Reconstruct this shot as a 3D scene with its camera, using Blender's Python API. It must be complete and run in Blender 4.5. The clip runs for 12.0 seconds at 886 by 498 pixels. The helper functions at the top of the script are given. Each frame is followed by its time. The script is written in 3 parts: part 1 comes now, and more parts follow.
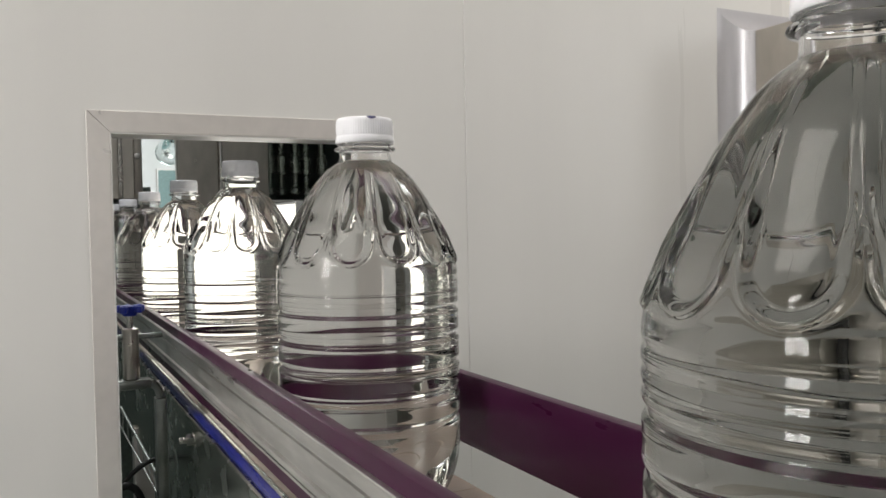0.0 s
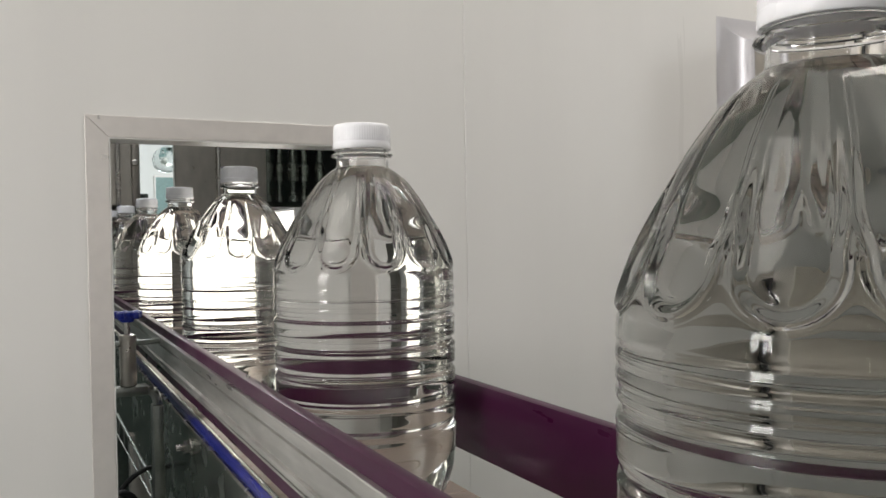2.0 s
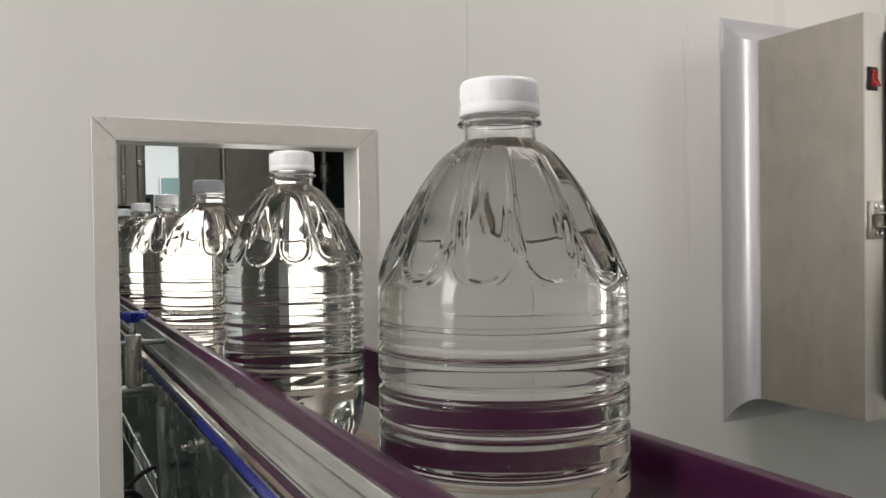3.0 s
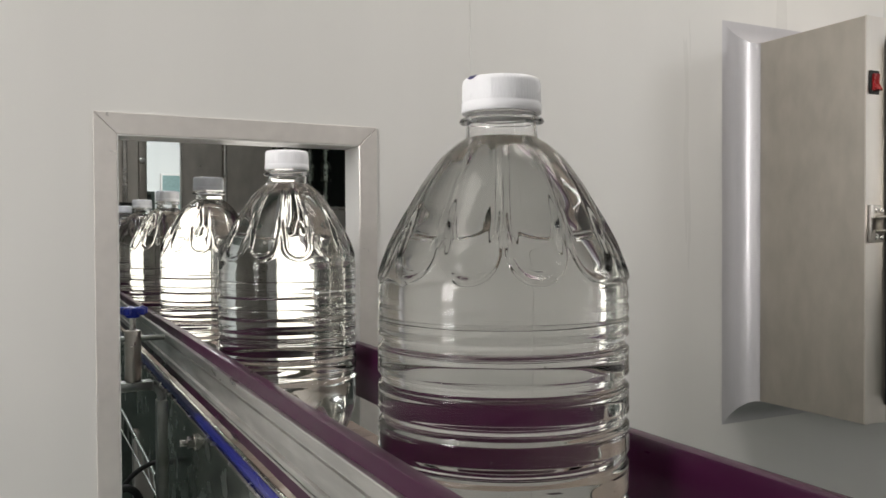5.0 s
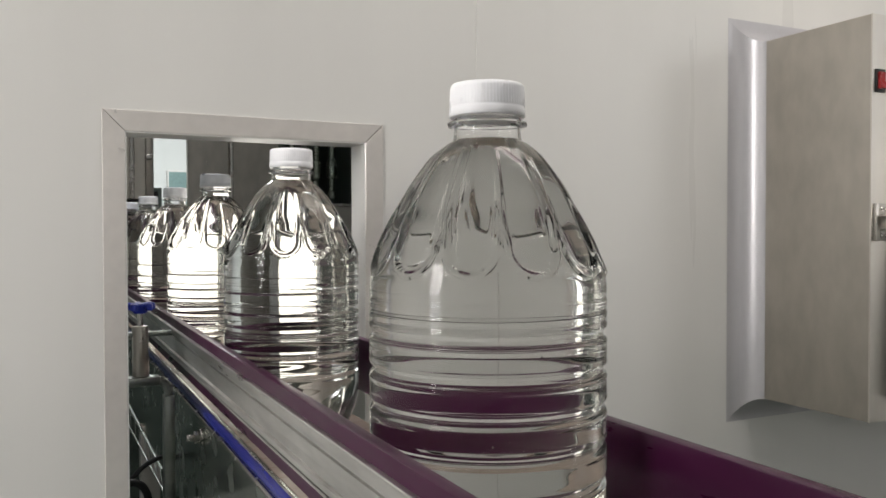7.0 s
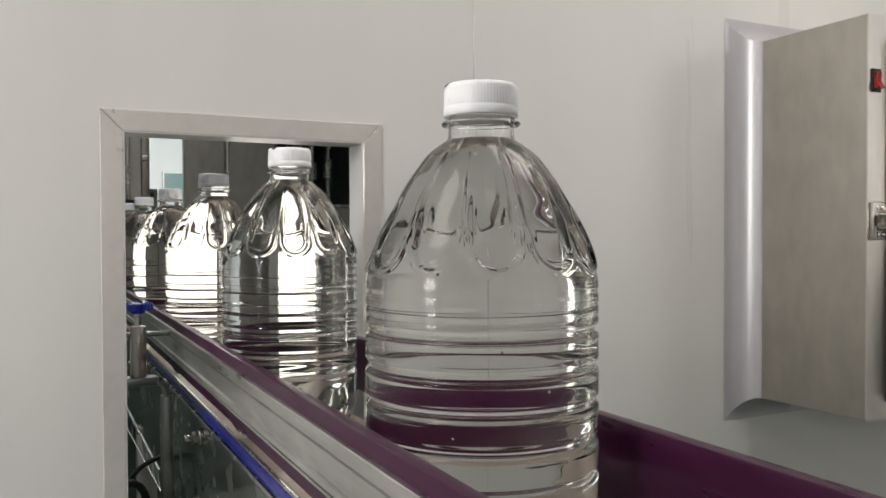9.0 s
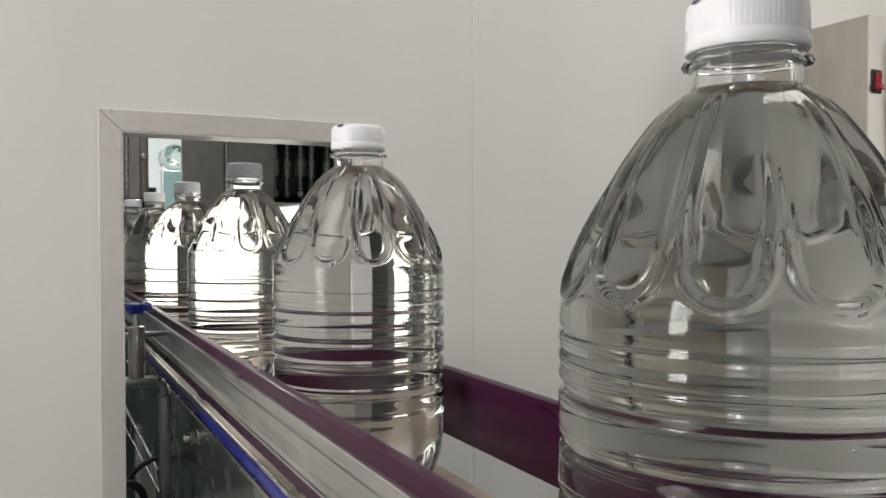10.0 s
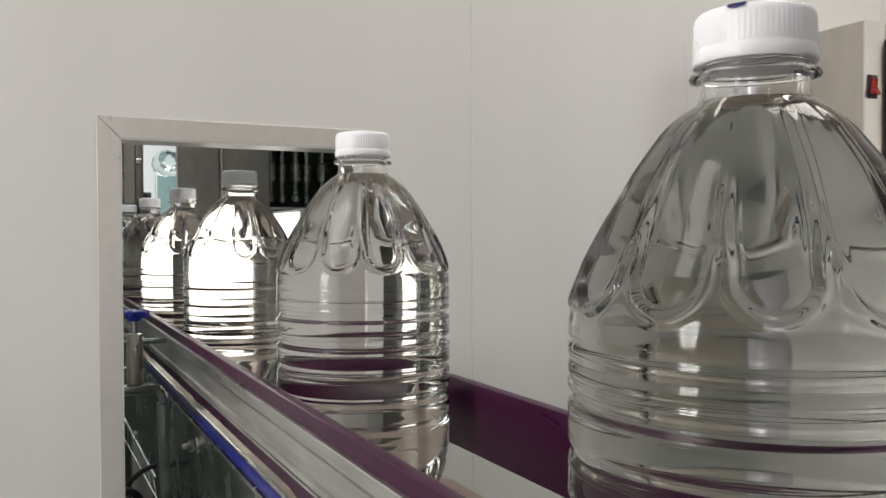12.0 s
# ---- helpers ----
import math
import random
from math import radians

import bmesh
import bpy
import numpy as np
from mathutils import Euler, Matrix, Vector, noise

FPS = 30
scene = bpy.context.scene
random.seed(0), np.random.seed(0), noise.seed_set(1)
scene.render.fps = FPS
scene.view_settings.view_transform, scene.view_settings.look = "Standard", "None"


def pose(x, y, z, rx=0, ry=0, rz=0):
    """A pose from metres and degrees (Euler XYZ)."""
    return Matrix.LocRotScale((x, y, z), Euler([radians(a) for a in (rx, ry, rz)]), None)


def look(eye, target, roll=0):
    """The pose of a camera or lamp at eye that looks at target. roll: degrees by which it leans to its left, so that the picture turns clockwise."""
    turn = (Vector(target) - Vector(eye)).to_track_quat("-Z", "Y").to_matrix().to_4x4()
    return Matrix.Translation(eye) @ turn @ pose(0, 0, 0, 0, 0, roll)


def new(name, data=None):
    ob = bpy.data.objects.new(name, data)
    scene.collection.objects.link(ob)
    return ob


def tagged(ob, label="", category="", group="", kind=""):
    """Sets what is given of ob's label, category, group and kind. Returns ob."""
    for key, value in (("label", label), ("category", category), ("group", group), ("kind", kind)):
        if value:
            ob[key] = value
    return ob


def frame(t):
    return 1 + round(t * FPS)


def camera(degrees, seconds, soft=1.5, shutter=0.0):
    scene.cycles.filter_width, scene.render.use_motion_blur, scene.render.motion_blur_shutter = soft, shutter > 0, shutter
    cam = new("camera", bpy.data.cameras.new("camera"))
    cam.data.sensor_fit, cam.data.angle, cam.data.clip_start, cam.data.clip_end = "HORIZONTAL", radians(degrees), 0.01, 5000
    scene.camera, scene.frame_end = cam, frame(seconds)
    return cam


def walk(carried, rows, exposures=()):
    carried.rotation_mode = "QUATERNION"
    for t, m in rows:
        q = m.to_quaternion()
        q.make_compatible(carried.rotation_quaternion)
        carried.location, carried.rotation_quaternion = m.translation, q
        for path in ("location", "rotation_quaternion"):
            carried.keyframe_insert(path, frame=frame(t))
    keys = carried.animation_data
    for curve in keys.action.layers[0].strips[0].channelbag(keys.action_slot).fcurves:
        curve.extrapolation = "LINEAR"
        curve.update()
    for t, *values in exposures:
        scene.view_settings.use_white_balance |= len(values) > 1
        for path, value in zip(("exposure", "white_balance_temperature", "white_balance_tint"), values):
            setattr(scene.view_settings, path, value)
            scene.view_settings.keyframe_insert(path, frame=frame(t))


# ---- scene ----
# World: x runs along the panel wall, y away from the camera along the conveyor, z up from the floor.
EYE = 1.243
cam = camera(56.57, 12.0, soft=1.6)
# seconds, small drift in metres, yaw, pitch, roll of a hand-held camera that stays in one spot
ROWS = [
    (0, 0.0042, 0.0024, 0.0019, -26.771, -1.637, 1.114),
    (0.5, 0.0027, 0.0025, 0.0009, -26.908, -1.408, 1.024),
    (1, 0.0032, 0.0030, 0.0006, -26.957, -1.228, 0.994),
    (1.5, 0.0025, 0.0075, -0.0011, -27.088, -1.057, 1.060),
    (2, 0.0033, 0.0073, -0.0003, -26.959, -1.062, 0.922),
    (2.5, -0.0000, 0.0000, 0.0000, -26.682, -1.020, 0.919),
    (3, 0.0022, 0.0026, 0.0001, -26.636, -1.007, 0.869),
    (5, 0.0017, 0.0012, -0.0025, -26.596, -0.958, 0.258),
    (5.5, 0.0055, 0.0063, -0.0032, -26.444, -1.095, 0.162),
    (6, 0.0021, 0.0066, -0.0017, -26.563, -1.339, 0.072),
    (6.5, 0.0010, -0.0030, 0.0000, -26.289, -1.302, 0.108),
    (7, -0.0006, -0.0038, -0.0023, -26.205, -1.164, 0.103),
    (9, -0.0045, -0.0028, -0.0048, -26.526, -1.072, 0.184),
    (9.5, -0.0043, -0.0017, -0.0041, -26.577, -1.126, 0.118),
    (10, -0.0034, -0.0006, -0.0014, -26.579, -1.191, 0.082),
    (10.5, -0.0081, -0.0023, 0.0016, -26.505, -1.240, 0.058),
    (11, -0.0061, -0.0037, -0.0002, -26.425, -1.151, 0.078),
    (11.5, -0.0068, -0.0010, 0.0001, -26.679, -1.038, 0.140),
    (12, -0.0096, 0.0025, 0.0027, -27.001, -0.972, 0.250),
]
walk(cam, [(t, pose(x, y, EYE + z, 90 + pitch, roll, yaw)) for t, x, y, z, yaw, pitch, roll in ROWS], exposures=[(0.0, 0.0), (12.0, 0.0)])

BELT = 1.0          # height of the belt's top
SPEED = 0.2389      # belt, metres a second
LINE = 0.2778       # x of the bottles' centres
WALL = 1.088        # y of the panel wall's face
THICK = 0.05        # wall panel thickness
FAR = 3.4           # y of the machine's enclosure in the next room


# ---- light ----
world = bpy.data.worlds.new("world")
scene.world = world
world.use_nodes = True
sky = world.node_tree.nodes.new("ShaderNodeTexSky")
sky.sky_type = "NISHITA"
sky.sun_disc = False
sky.sun_elevation, sky.sun_rotation = radians(40), radians(200)
world.node_tree.links.new(sky.outputs[0], world.node_tree.nodes["Background"].inputs[0])
world.node_tree.nodes["Background"].inputs[1].default_value = 0.08


def area(name, eye, target, sx, sy, watts, colour):
    data = bpy.data.lights.new(name, "AREA")
    data.shape, data.size, data.size_y, data.energy, data.color = "RECTANGLE", sx, sy, watts, colour
    ob = new(name, data)
    ob.matrix_world = look(eye, target)
    return ob


for y in (-0.16, 0.10):          # the two halves of the west window
    area("window_light", (-2.17, y, 1.78), (0.1, y + 0.55, 1.45), 0.20, 1.22, 18, (1.0, 0.97, 0.945))
area("window_light", (0.12, -4.58, 1.6), (0.12, 0.0, 1.45), 0.5, 1.3, 4, (0.98, 0.98, 1.0))
area("window_light", (2.87, -1.2, 1.75), (0.9, 0.4, 1.45), 0.7, 1.25, 8, (1.0, 0.975, 0.955))
area("ceiling_panel_light", (-0.95, 0.42, 2.66), (-0.95, 0.42, 0), 1.15, 0.55, 10.5, (1.0, 0.95, 0.90))
area("ceiling_panel_light", (1.15, 0.38, 2.66), (1.15, 0.38, 0), 1.15, 0.55, 15, (1.0, 0.95, 0.90))
area("next_room_light", (0.9, 5.0, 2.6), (0.9, 5.0, 0), 1.1, 0.9, 130, (0.92, 0.98, 1.0))
area("next_room_light", (0.05, 2.3, 2.6), (0.05, 2.3, 0), 1.1, 0.5, 15, (0.97, 0.98, 1.0))


# ---- materials ----
def material(name, base, rough=0.5, metal=0.0, vary=0.06, scale=6.0, bump=0.0, grain=(1, 1, 1), ior=1.45, rvary=0.08, coat=0.0, fine=60.0):
    m = bpy.data.materials.new(name)
    m.use_nodes = True
    nt = m.node_tree
    b = nt.nodes["Principled BSDF"]
    b.inputs["Roughness"].default_value = rough
    b.inputs["Metallic"].default_value = metal
    b.inputs["IOR"].default_value = ior
    b.inputs["Coat Weight"].default_value = coat
    geo = nt.nodes.new("ShaderNodeTexCoord")
    mp = nt.nodes.new("ShaderNodeMapping")
    mp.inputs["Scale"].default_value = grain
    nt.links.new(geo.outputs["Object"], mp.inputs[0])
    big = nt.nodes.new("ShaderNodeTexNoise")
    big.inputs["Scale"].default_value, big.inputs["Detail"].default_value = scale, 4
    nt.links.new(mp.outputs[0], big.inputs["Vector"])
    small = nt.nodes.new("ShaderNodeTexNoise")
    small.inputs["Scale"].default_value, small.inputs["Detail"].default_value = fine, 5
    nt.links.new(mp.outputs[0], small.inputs["Vector"])
    add = nt.nodes.new("ShaderNodeMath")
    add.operation = "ADD"
    nt.links.new(big.outputs[0], add.inputs[0])
    nt.links.new(small.outputs[0], add.inputs[1])
    rng = nt.nodes.new("ShaderNodeMapRange")
    rng.inputs[1].default_value, rng.inputs[2].default_value = 0.6, 1.4
    rng.inputs[3].default_value, rng.inputs[4].default_value = 1 - vary, 1 + vary
    nt.links.new(add.outputs[0], rng.inputs[0])
    mul = nt.nodes.new("ShaderNodeVectorMath")
    mul.operation = "SCALE"
    mul.inputs[0].default_value = base
    nt.links.new(rng.outputs[0], mul.inputs["Scale"])
    nt.links.new(mul.outputs[0], b.inputs["Base Color"])
    rr = nt.nodes.new("ShaderNodeMapRange")
    rr.inputs[1].default_value, rr.inputs[2].default_value = 0.6, 1.4
    rr.inputs[3].default_value, rr.inputs[4].default_value = max(rough - rvary, 0.01), rough + rvary
    nt.links.new(add.outputs[0], rr.inputs[0])
    nt.links.new(rr.outputs[0], b.inputs["Roughness"])
    if bump:
        bp = nt.nodes.new("ShaderNodeBump")
        bp.inputs["Strength"].default_value, bp.inputs["Distance"].default_value = bump, 0.002
        nt.links.new(add.outputs[0], bp.inputs["Height"])
        nt.links.new(bp.outputs[0], b.inputs["Normal"])
    return m


def glowing(name, colour, strength):
    m = material(name, colour, 0.5)
    b = m.node_tree.nodes["Principled BSDF"]
    b.inputs["Emission Color"].default_value = (*colour, 1)
    b.inputs["Emission Strength"].default_value = strength
    return m


def clear(name, ior, rough=0.0, colour=(1, 1, 1), bump=0.0):
    m = bpy.data.materials.new(name)
    m.use_nodes = True
    nt = m.node_tree
    nt.nodes.remove(nt.nodes["Principled BSDF"])
    g = nt.nodes.new("ShaderNodeBsdfGlass")
    g.inputs["IOR"].default_value, g.inputs["Roughness"].default_value = ior, rough
    g.inputs["Color"].default_value = (*colour, 1)
    nt.links.new(g.outputs[0], nt.nodes["Material Output"].inputs[0])
    if bump:
        tc = nt.nodes.new("ShaderNodeTexCoord")
        nz = nt.nodes.new("ShaderNodeTexNoise")
        nz.inputs["Scale"].default_value, nz.inputs["Detail"].default_value = 28, 2
        nt.links.new(tc.outputs["Object"], nz.inputs["Vector"])
        bp = nt.nodes.new("ShaderNodeBump")
        bp.inputs["Strength"].default_value, bp.inputs["Distance"].default_value = bump, 0.002
        nt.links.new(nz.outputs[0], bp.inputs["Height"])
        nt.links.new(bp.outputs[0], g.inputs["Normal"])
    return m


# upright tone bands in the wall colour stand in for soft reflections
WALL_PAINT = material("wall_paint", (0.70, 0.69, 0.668), 0.32, 0, 0.04, 2.6, 0.02, (1, 1, 0.06), rvary=0.08, fine=9.0)
TRIM = material("trim_aluminium", (0.68, 0.645, 0.615), 0.33, 0.35, 0.07, 9, 0.02, (1, 1, 1))
COVING = material("coving_aluminium", (0.53, 0.52, 0.54), 0.37, 0.38, 0.04, 3, 0.01, (6, 6, 0.4), coat=0.2)
STEEL = material("brushed_steel", (0.50, 0.475, 0.44), 0.34, 1, 0.07, 3, 0.05, (1, 1, 18), rvary=0.06)
STEEL_V = material("brushed_steel_upright", (0.47, 0.44, 0.395), 0.32, 1, 0.17, 2.6, 0, (2.2, 2.2, 1.1), rvary=0.07, fine=14.0)
BRUSHED = material("bright_brushed_steel", (0.64, 0.61, 0.57), 0.31, 1, 0.12, 2, 0, (3, 3, 0.5), rvary=0.06, fine=9.0)
BRIGHT = material("polished_steel", (0.58, 0.56, 0.53), 0.26, 1, 0.05, 20, 0.02, rvary=0.04)
# mottling in this steel's colour imitates the cloudy reflections on the side plate
DULL = material("conveyor_steel", (0.49, 0.525, 0.49), 0.25, 1, 0.34, 9, 0.10, (1, 0.7, 1), rvary=0.10, fine=26.0)
EXTRUDED = material("rail_aluminium", (0.63, 0.62, 0.605), 0.33, 1, 0.30, 20, 0.06, (1, 0.16, 1), rvary=0.09, fine=90.0)
PURPLE = material("purple_plastic", (0.037, 0.0045, 0.025), 0.33, 0, 0.18, 12, 0.1, (1, 0.25, 1), rvary=0.12, ior=1.34)
FILM = material("blue_film", (0.016, 0.020, 0.20), 0.18, 0.1, 0.15, 14, 0.05, (1, 0.3, 1), rvary=0.05, coat=0.15)
CHAIN = material("chain_plate", (0.33, 0.265, 0.225), 0.42, 0.1, 0.18, 20, 0.08, (1, 1, 1), rvary=0.12)
CAP = material("white_cap", (0.84, 0.84, 0.87), 0.30, 0, 0.02, 30, 0.02)
for key, value in (("Subsurface Weight", 0.45), ("Subsurface Scale", 0.006), ("Subsurface Radius", (1, 1, 1))):
    CAP.node_tree.nodes["Principled BSDF"].inputs[key].default_value = value
WHITE = material("white_enamel", (0.80, 0.80, 0.79), 0.4, 0, 0.03, 8, 0.02)
BLUE = material("blue_plastic", (0.015, 0.03, 0.33), 0.32, 0, 0.1, 30, 0.05)
INK = material("dark_blue_ink", (0.012, 0.014, 0.10), 0.4, 0, 0.1, 60)
RED = material("red_plastic", (0.26, 0.010, 0.012), 0.25, 0, 0.1, 30)
CASE = material("dark_green_casing", (0.10, 0.125, 0.108), 0.35, 0, 0.3, 5, 0.05)
BLACK = material("black_rubber", (0.012, 0.012, 0.012), 0.5, 0, 0.2, 30, 0.1)
BRACKET = material("bracket_steel", (0.27, 0.285, 0.265), 0.33, 1, 0.25, 12, 0.04, rvary=0.08)
FLOOR = material("floor_epoxy", (0.070, 0.092, 0.074), 0.3, 0, 0.08, 2, 0.05)
CEIL = material("ceiling_paint", (0.78, 0.78, 0.76), 0.5, 0, 0.02, 2)
WATER = clear("clear_bottle_with_water", 1.345, 0.0, (0.908, 0.912, 0.902), 0.05)
PET = clear("clear_thin_plastic", 1.3, 0.0)
EMPTY = clear("empty_clear_plastic", 1.14, 0.0, (0.93, 0.96, 0.96))
PANE = clear("smoked_acrylic", 1.2, 0.0, (0.85, 0.88, 0.86))
LAMP = glowing("light_board_face", (1.0, 0.95, 0.86), 2.2)


# ---- building helpers ----
def box(bm, x0, x1, y0, y1, z0, z1, bevel=0.0, seg=2):
    t = bmesh.new()
    bmesh.ops.create_cube(t, size=1, matrix=Matrix.Translation(((x0 + x1) / 2, (y0 + y1) / 2, (z0 + z1) / 2)) @ Matrix.Diagonal((x1 - x0, y1 - y0, z1 - z0, 1)))
    if bevel:
        bmesh.ops.bevel(t, geom=t.edges[:], offset=bevel, segments=seg, affect="EDGES", profile=0.5)
    me = bpy.data.meshes.new("t")
    t.to_mesh(me)
    t.free()
    bm.from_mesh(me)
    bpy.data.meshes.remove(me)
    return bm


def rod(bm, a, b, r, seg=20, r2=None, bevel=0.0):
    a, b = Vector(a), Vector(b)
    d = b - a
    t = bmesh.new()
    bmesh.ops.create_cone(t, cap_ends=True, segments=seg, radius1=r, radius2=r if r2 is None else r2, depth=d.length)
    if bevel:
        rim = [e for e in t.edges if abs(e.verts[0].co.z - e.verts[1].co.z) < 1e-6]
        bmesh.ops.bevel(t, geom=rim, offset=bevel, segments=2, affect="EDGES", profile=0.5)
    bmesh.ops.transform(t, verts=t.verts, matrix=Matrix.Translation((a + b) / 2) @ d.to_track_quat("Z", "Y").to_matrix().to_4x4())
    me = bpy.data.meshes.new("t")
    t.to_mesh(me)
    t.free()
    bm.from_mesh(me)
    bpy.data.meshes.remove(me)
    return bm


def extrude_y(bm, outline, y0, y1):
    """A prism along y with a closed outline of (x, z)."""
    a = [bm.verts.new((x, y0, z)) for x, z in outline]
    b = [bm.verts.new((x, y1, z)) for x, z in outline]
    n = len(outline)
    for i in range(n):
        bm.faces.new((a[i], a[(i + 1) % n], b[(i + 1) % n], b[i]))
    bm.faces.new(a[::-1])
    bm.faces.new(b)
    bmesh.ops.recalc_face_normals(bm, faces=bm.faces)
    return bm


def lathe(bm, profile, seg=48, shape=None, close=True):
    """Turns a profile of (radius, z) about z; shape(radius, z, angle) may change the radius."""
    rings = []
    for r, z in profile:
        ring = []
        for i in range(seg):
            a = 2 * math.pi * i / seg
            q = shape(r, z, a) if shape else r
            ring.append(bm.verts.new((q * math.cos(a), q * math.sin(a), z)))
        rings.append(ring)
    for p, q in zip(rings, rings[1:]):
        for i in range(seg):
            bm.faces.new((p[i], p[(i + 1) % seg], q[(i + 1) % seg], q[i]))
    if close:
        bm.faces.new(rings[0][::-1])
        bm.faces.new(rings[-1])
    return bm


def mesh(name, bm, mat, smooth=35):
    me = bpy.data.meshes.new(name)
    bm.to_mesh(me)
    bm.free()
    me.materials.append(mat)
    if smooth:
        me.polygons.foreach_set("use_smooth", [True] * len(me.polygons))
        me.set_sharp_from_angle(angle=radians(smooth))
    return me


def part(name, bm, mat, parent, label="", smooth=35):
    ob = new(name, mesh(name, bm, mat, smooth))
    ob.parent = parent
    if label:
        tagged(ob, label=label)
    return ob


def thing(name, at=(0, 0, 0), label="", category="", group="", kind=""):
    ob = new(name)
    ob.matrix_world = Matrix.Translation(at)
    return tagged(ob, label, category, group, kind)


def structure(name, bm, mat, label, category, smooth=0):
    return tagged(new(name, mesh(name, bm, mat, smooth)), label, category, kind="structure")


# ---- the room ----
OX0, OX1, OZ0, OZ1 = 0.0975, 0.4144, 0.823, EYE + 0.1238     # conveyor opening
SEAM = 0.592
X0, X1, Y0, Y1, TOP = -2.2, 2.9, -4.6, 7.2, 2.7

structure("floor", box(bmesh.new(), X0, X1, Y0, Y1, -0.1, 0), FLOOR, "dark green epoxy floor of the bottling room", "floor")
structure("ceiling", box(bmesh.new(), X0, X1, Y0, Y1, TOP, TOP + 0.1), CEIL, "white panel ceiling", "ceiling")
w = bmesh.new()
for b in ((X0, -0.2, 0, TOP), (0.44, X1, 0, TOP), (-0.2, 0.44, 0, 0.9), (-0.2, 0.44, 2.3, TOP)):
    box(w, b[0], b[1], Y0 - 0.1, Y0, b[2], b[3])
structure("wall_south", w, WALL_PAINT, "off-white painted panel wall with a narrow window", "wall")
structure("wall_back_room", box(bmesh.new(), X0, X1, Y1, Y1 + 0.1, 0, TOP), WALL_PAINT, "white wall of the next room", "wall")
for name, xa, xb, ya, yb in (("wall_west", X0 - 0.1, X0, -0.33, 0.27), ("wall_east", X1, X1 + 0.1, -1.6, -0.8)):
    w = bmesh.new()
    box(w, xa, xb, Y0, ya, 0, TOP)
    box(w, xa, xb, yb, Y1, 0, TOP)
    box(w, xa, xb, ya, yb, 0, 1.1)
    box(w, xa, xb, ya, yb, 2.4, TOP)
    structure(name, w, WALL_PAINT, "off-white panel wall with a tall window", "wall")

# panel wall with the conveyor opening: core, and the coated panels as pieces
w = bmesh.new()
box(w, SEAM - 0.03, SEAM + 0.03, WALL + 0.0009, WALL + THICK - 0.006, 0, TOP)
box(w, 1.79 - 0.03, 1.79 + 0.03, WALL + 0.0009, WALL + THICK - 0.006, 0, TOP)
wall_north = structure("wall_north", w, WALL_PAINT, "off-white coated sandwich panel wall with a conveyor opening", "wall")
g = 0.0008
p = bmesh.new()
box(p, X0, OX0, WALL, WALL + THICK, 0, TOP)
box(p, OX0, OX1, WALL, WALL + THICK, 0, OZ0)
box(p, OX0, OX1, WALL, WALL + THICK, OZ1, TOP)
box(p, OX1, SEAM - g, WALL, WALL + THICK, 0, TOP)
part("panel", p, WALL_PAINT, wall_north, smooth=0)
part("panel", box(bmesh.new(), SEAM + g, 1.79 - g, WALL, WALL + THICK, 0, TOP, 0.0006, 1), WALL_PAINT, wall_north, smooth=0)
part("panel", box(bmesh.new(), 1.79 + g, X1, WALL, WALL + THICK, 0, TOP, 0.0006, 1), WALL_PAINT, wall_north, smooth=0)


# aluminium frame round the opening, mitred at the corners
def trim_frame():
    fr = thing("trim", (0, 0, 0), "brushed aluminium trim framing the conveyor opening", "trim", kind="structure")
    e, d = 0.0265, 0.0025
    xo0, xo1, zo1, zo0 = OX0 - e, OX1 + e, OZ1 + e, OZ0 - e
    gap = 0.0004

    def bar(corners):
        bm = bmesh.new()
        front = [bm.verts.new((x, WALL - d, z)) for x, z in corners]
        back = [bm.verts.new((x, WALL + 0.0005, z)) for x, z in corners]
        bm.faces.new(front)
        for i in range(4):
            bm.faces.new((front[i], front[(i + 1) % 4], back[(i + 1) % 4], back[i]))
        bm.faces.new(back[::-1])
        bmesh.ops.recalc_face_normals(bm, faces=bm.faces)
        bmesh.ops.bevel(bm, geom=bm.edges[:], offset=0.0006, segments=1, affect="EDGES")
        part("trim_bar", bm, TRIM, fr, smooth=0)
    bar([(xo0 + gap, zo1), (xo1 - gap, zo1), (OX1 - gap, OZ1), (OX0 + gap, OZ1)])
    bar([(xo0, zo1 - gap), (OX0, OZ1 - gap), (OX0, OZ0 + gap), (xo0, zo0 + gap)])
    bar([(xo1, zo1 - gap), (xo1, zo0 + gap), (OX1, OZ0 + gap), (OX1, OZ1 - gap)])
    bar([(xo0 + gap, zo0), (OX0 + gap, OZ0), (OX1 - gap, OZ0), (xo1 - gap, zo0)])
    # lining of the reveal
    t = 0.0015
    for b in ((OX0, OX1, WALL - 0.002, WALL + THICK + 0.002, OZ1 - t, OZ1 - 0.0002), (OX0 + 0.0002, OX0 + t, WALL - 0.002, WALL + THICK + 0.002, OZ0 + t, OZ1 - t),
              (OX1 - t, OX1 - 0.0002, WALL - 0.002, WALL + THICK + 0.002, OZ0 + t, OZ1 - t), (OX0, OX1, WALL - 0.002, WALL + THICK + 0.002, OZ0 + 0.0002, OZ0 + t)):
        part("reveal_lining", box(bmesh.new(), *b), WALL_PAINT, fr, smooth=0)


trim_frame()

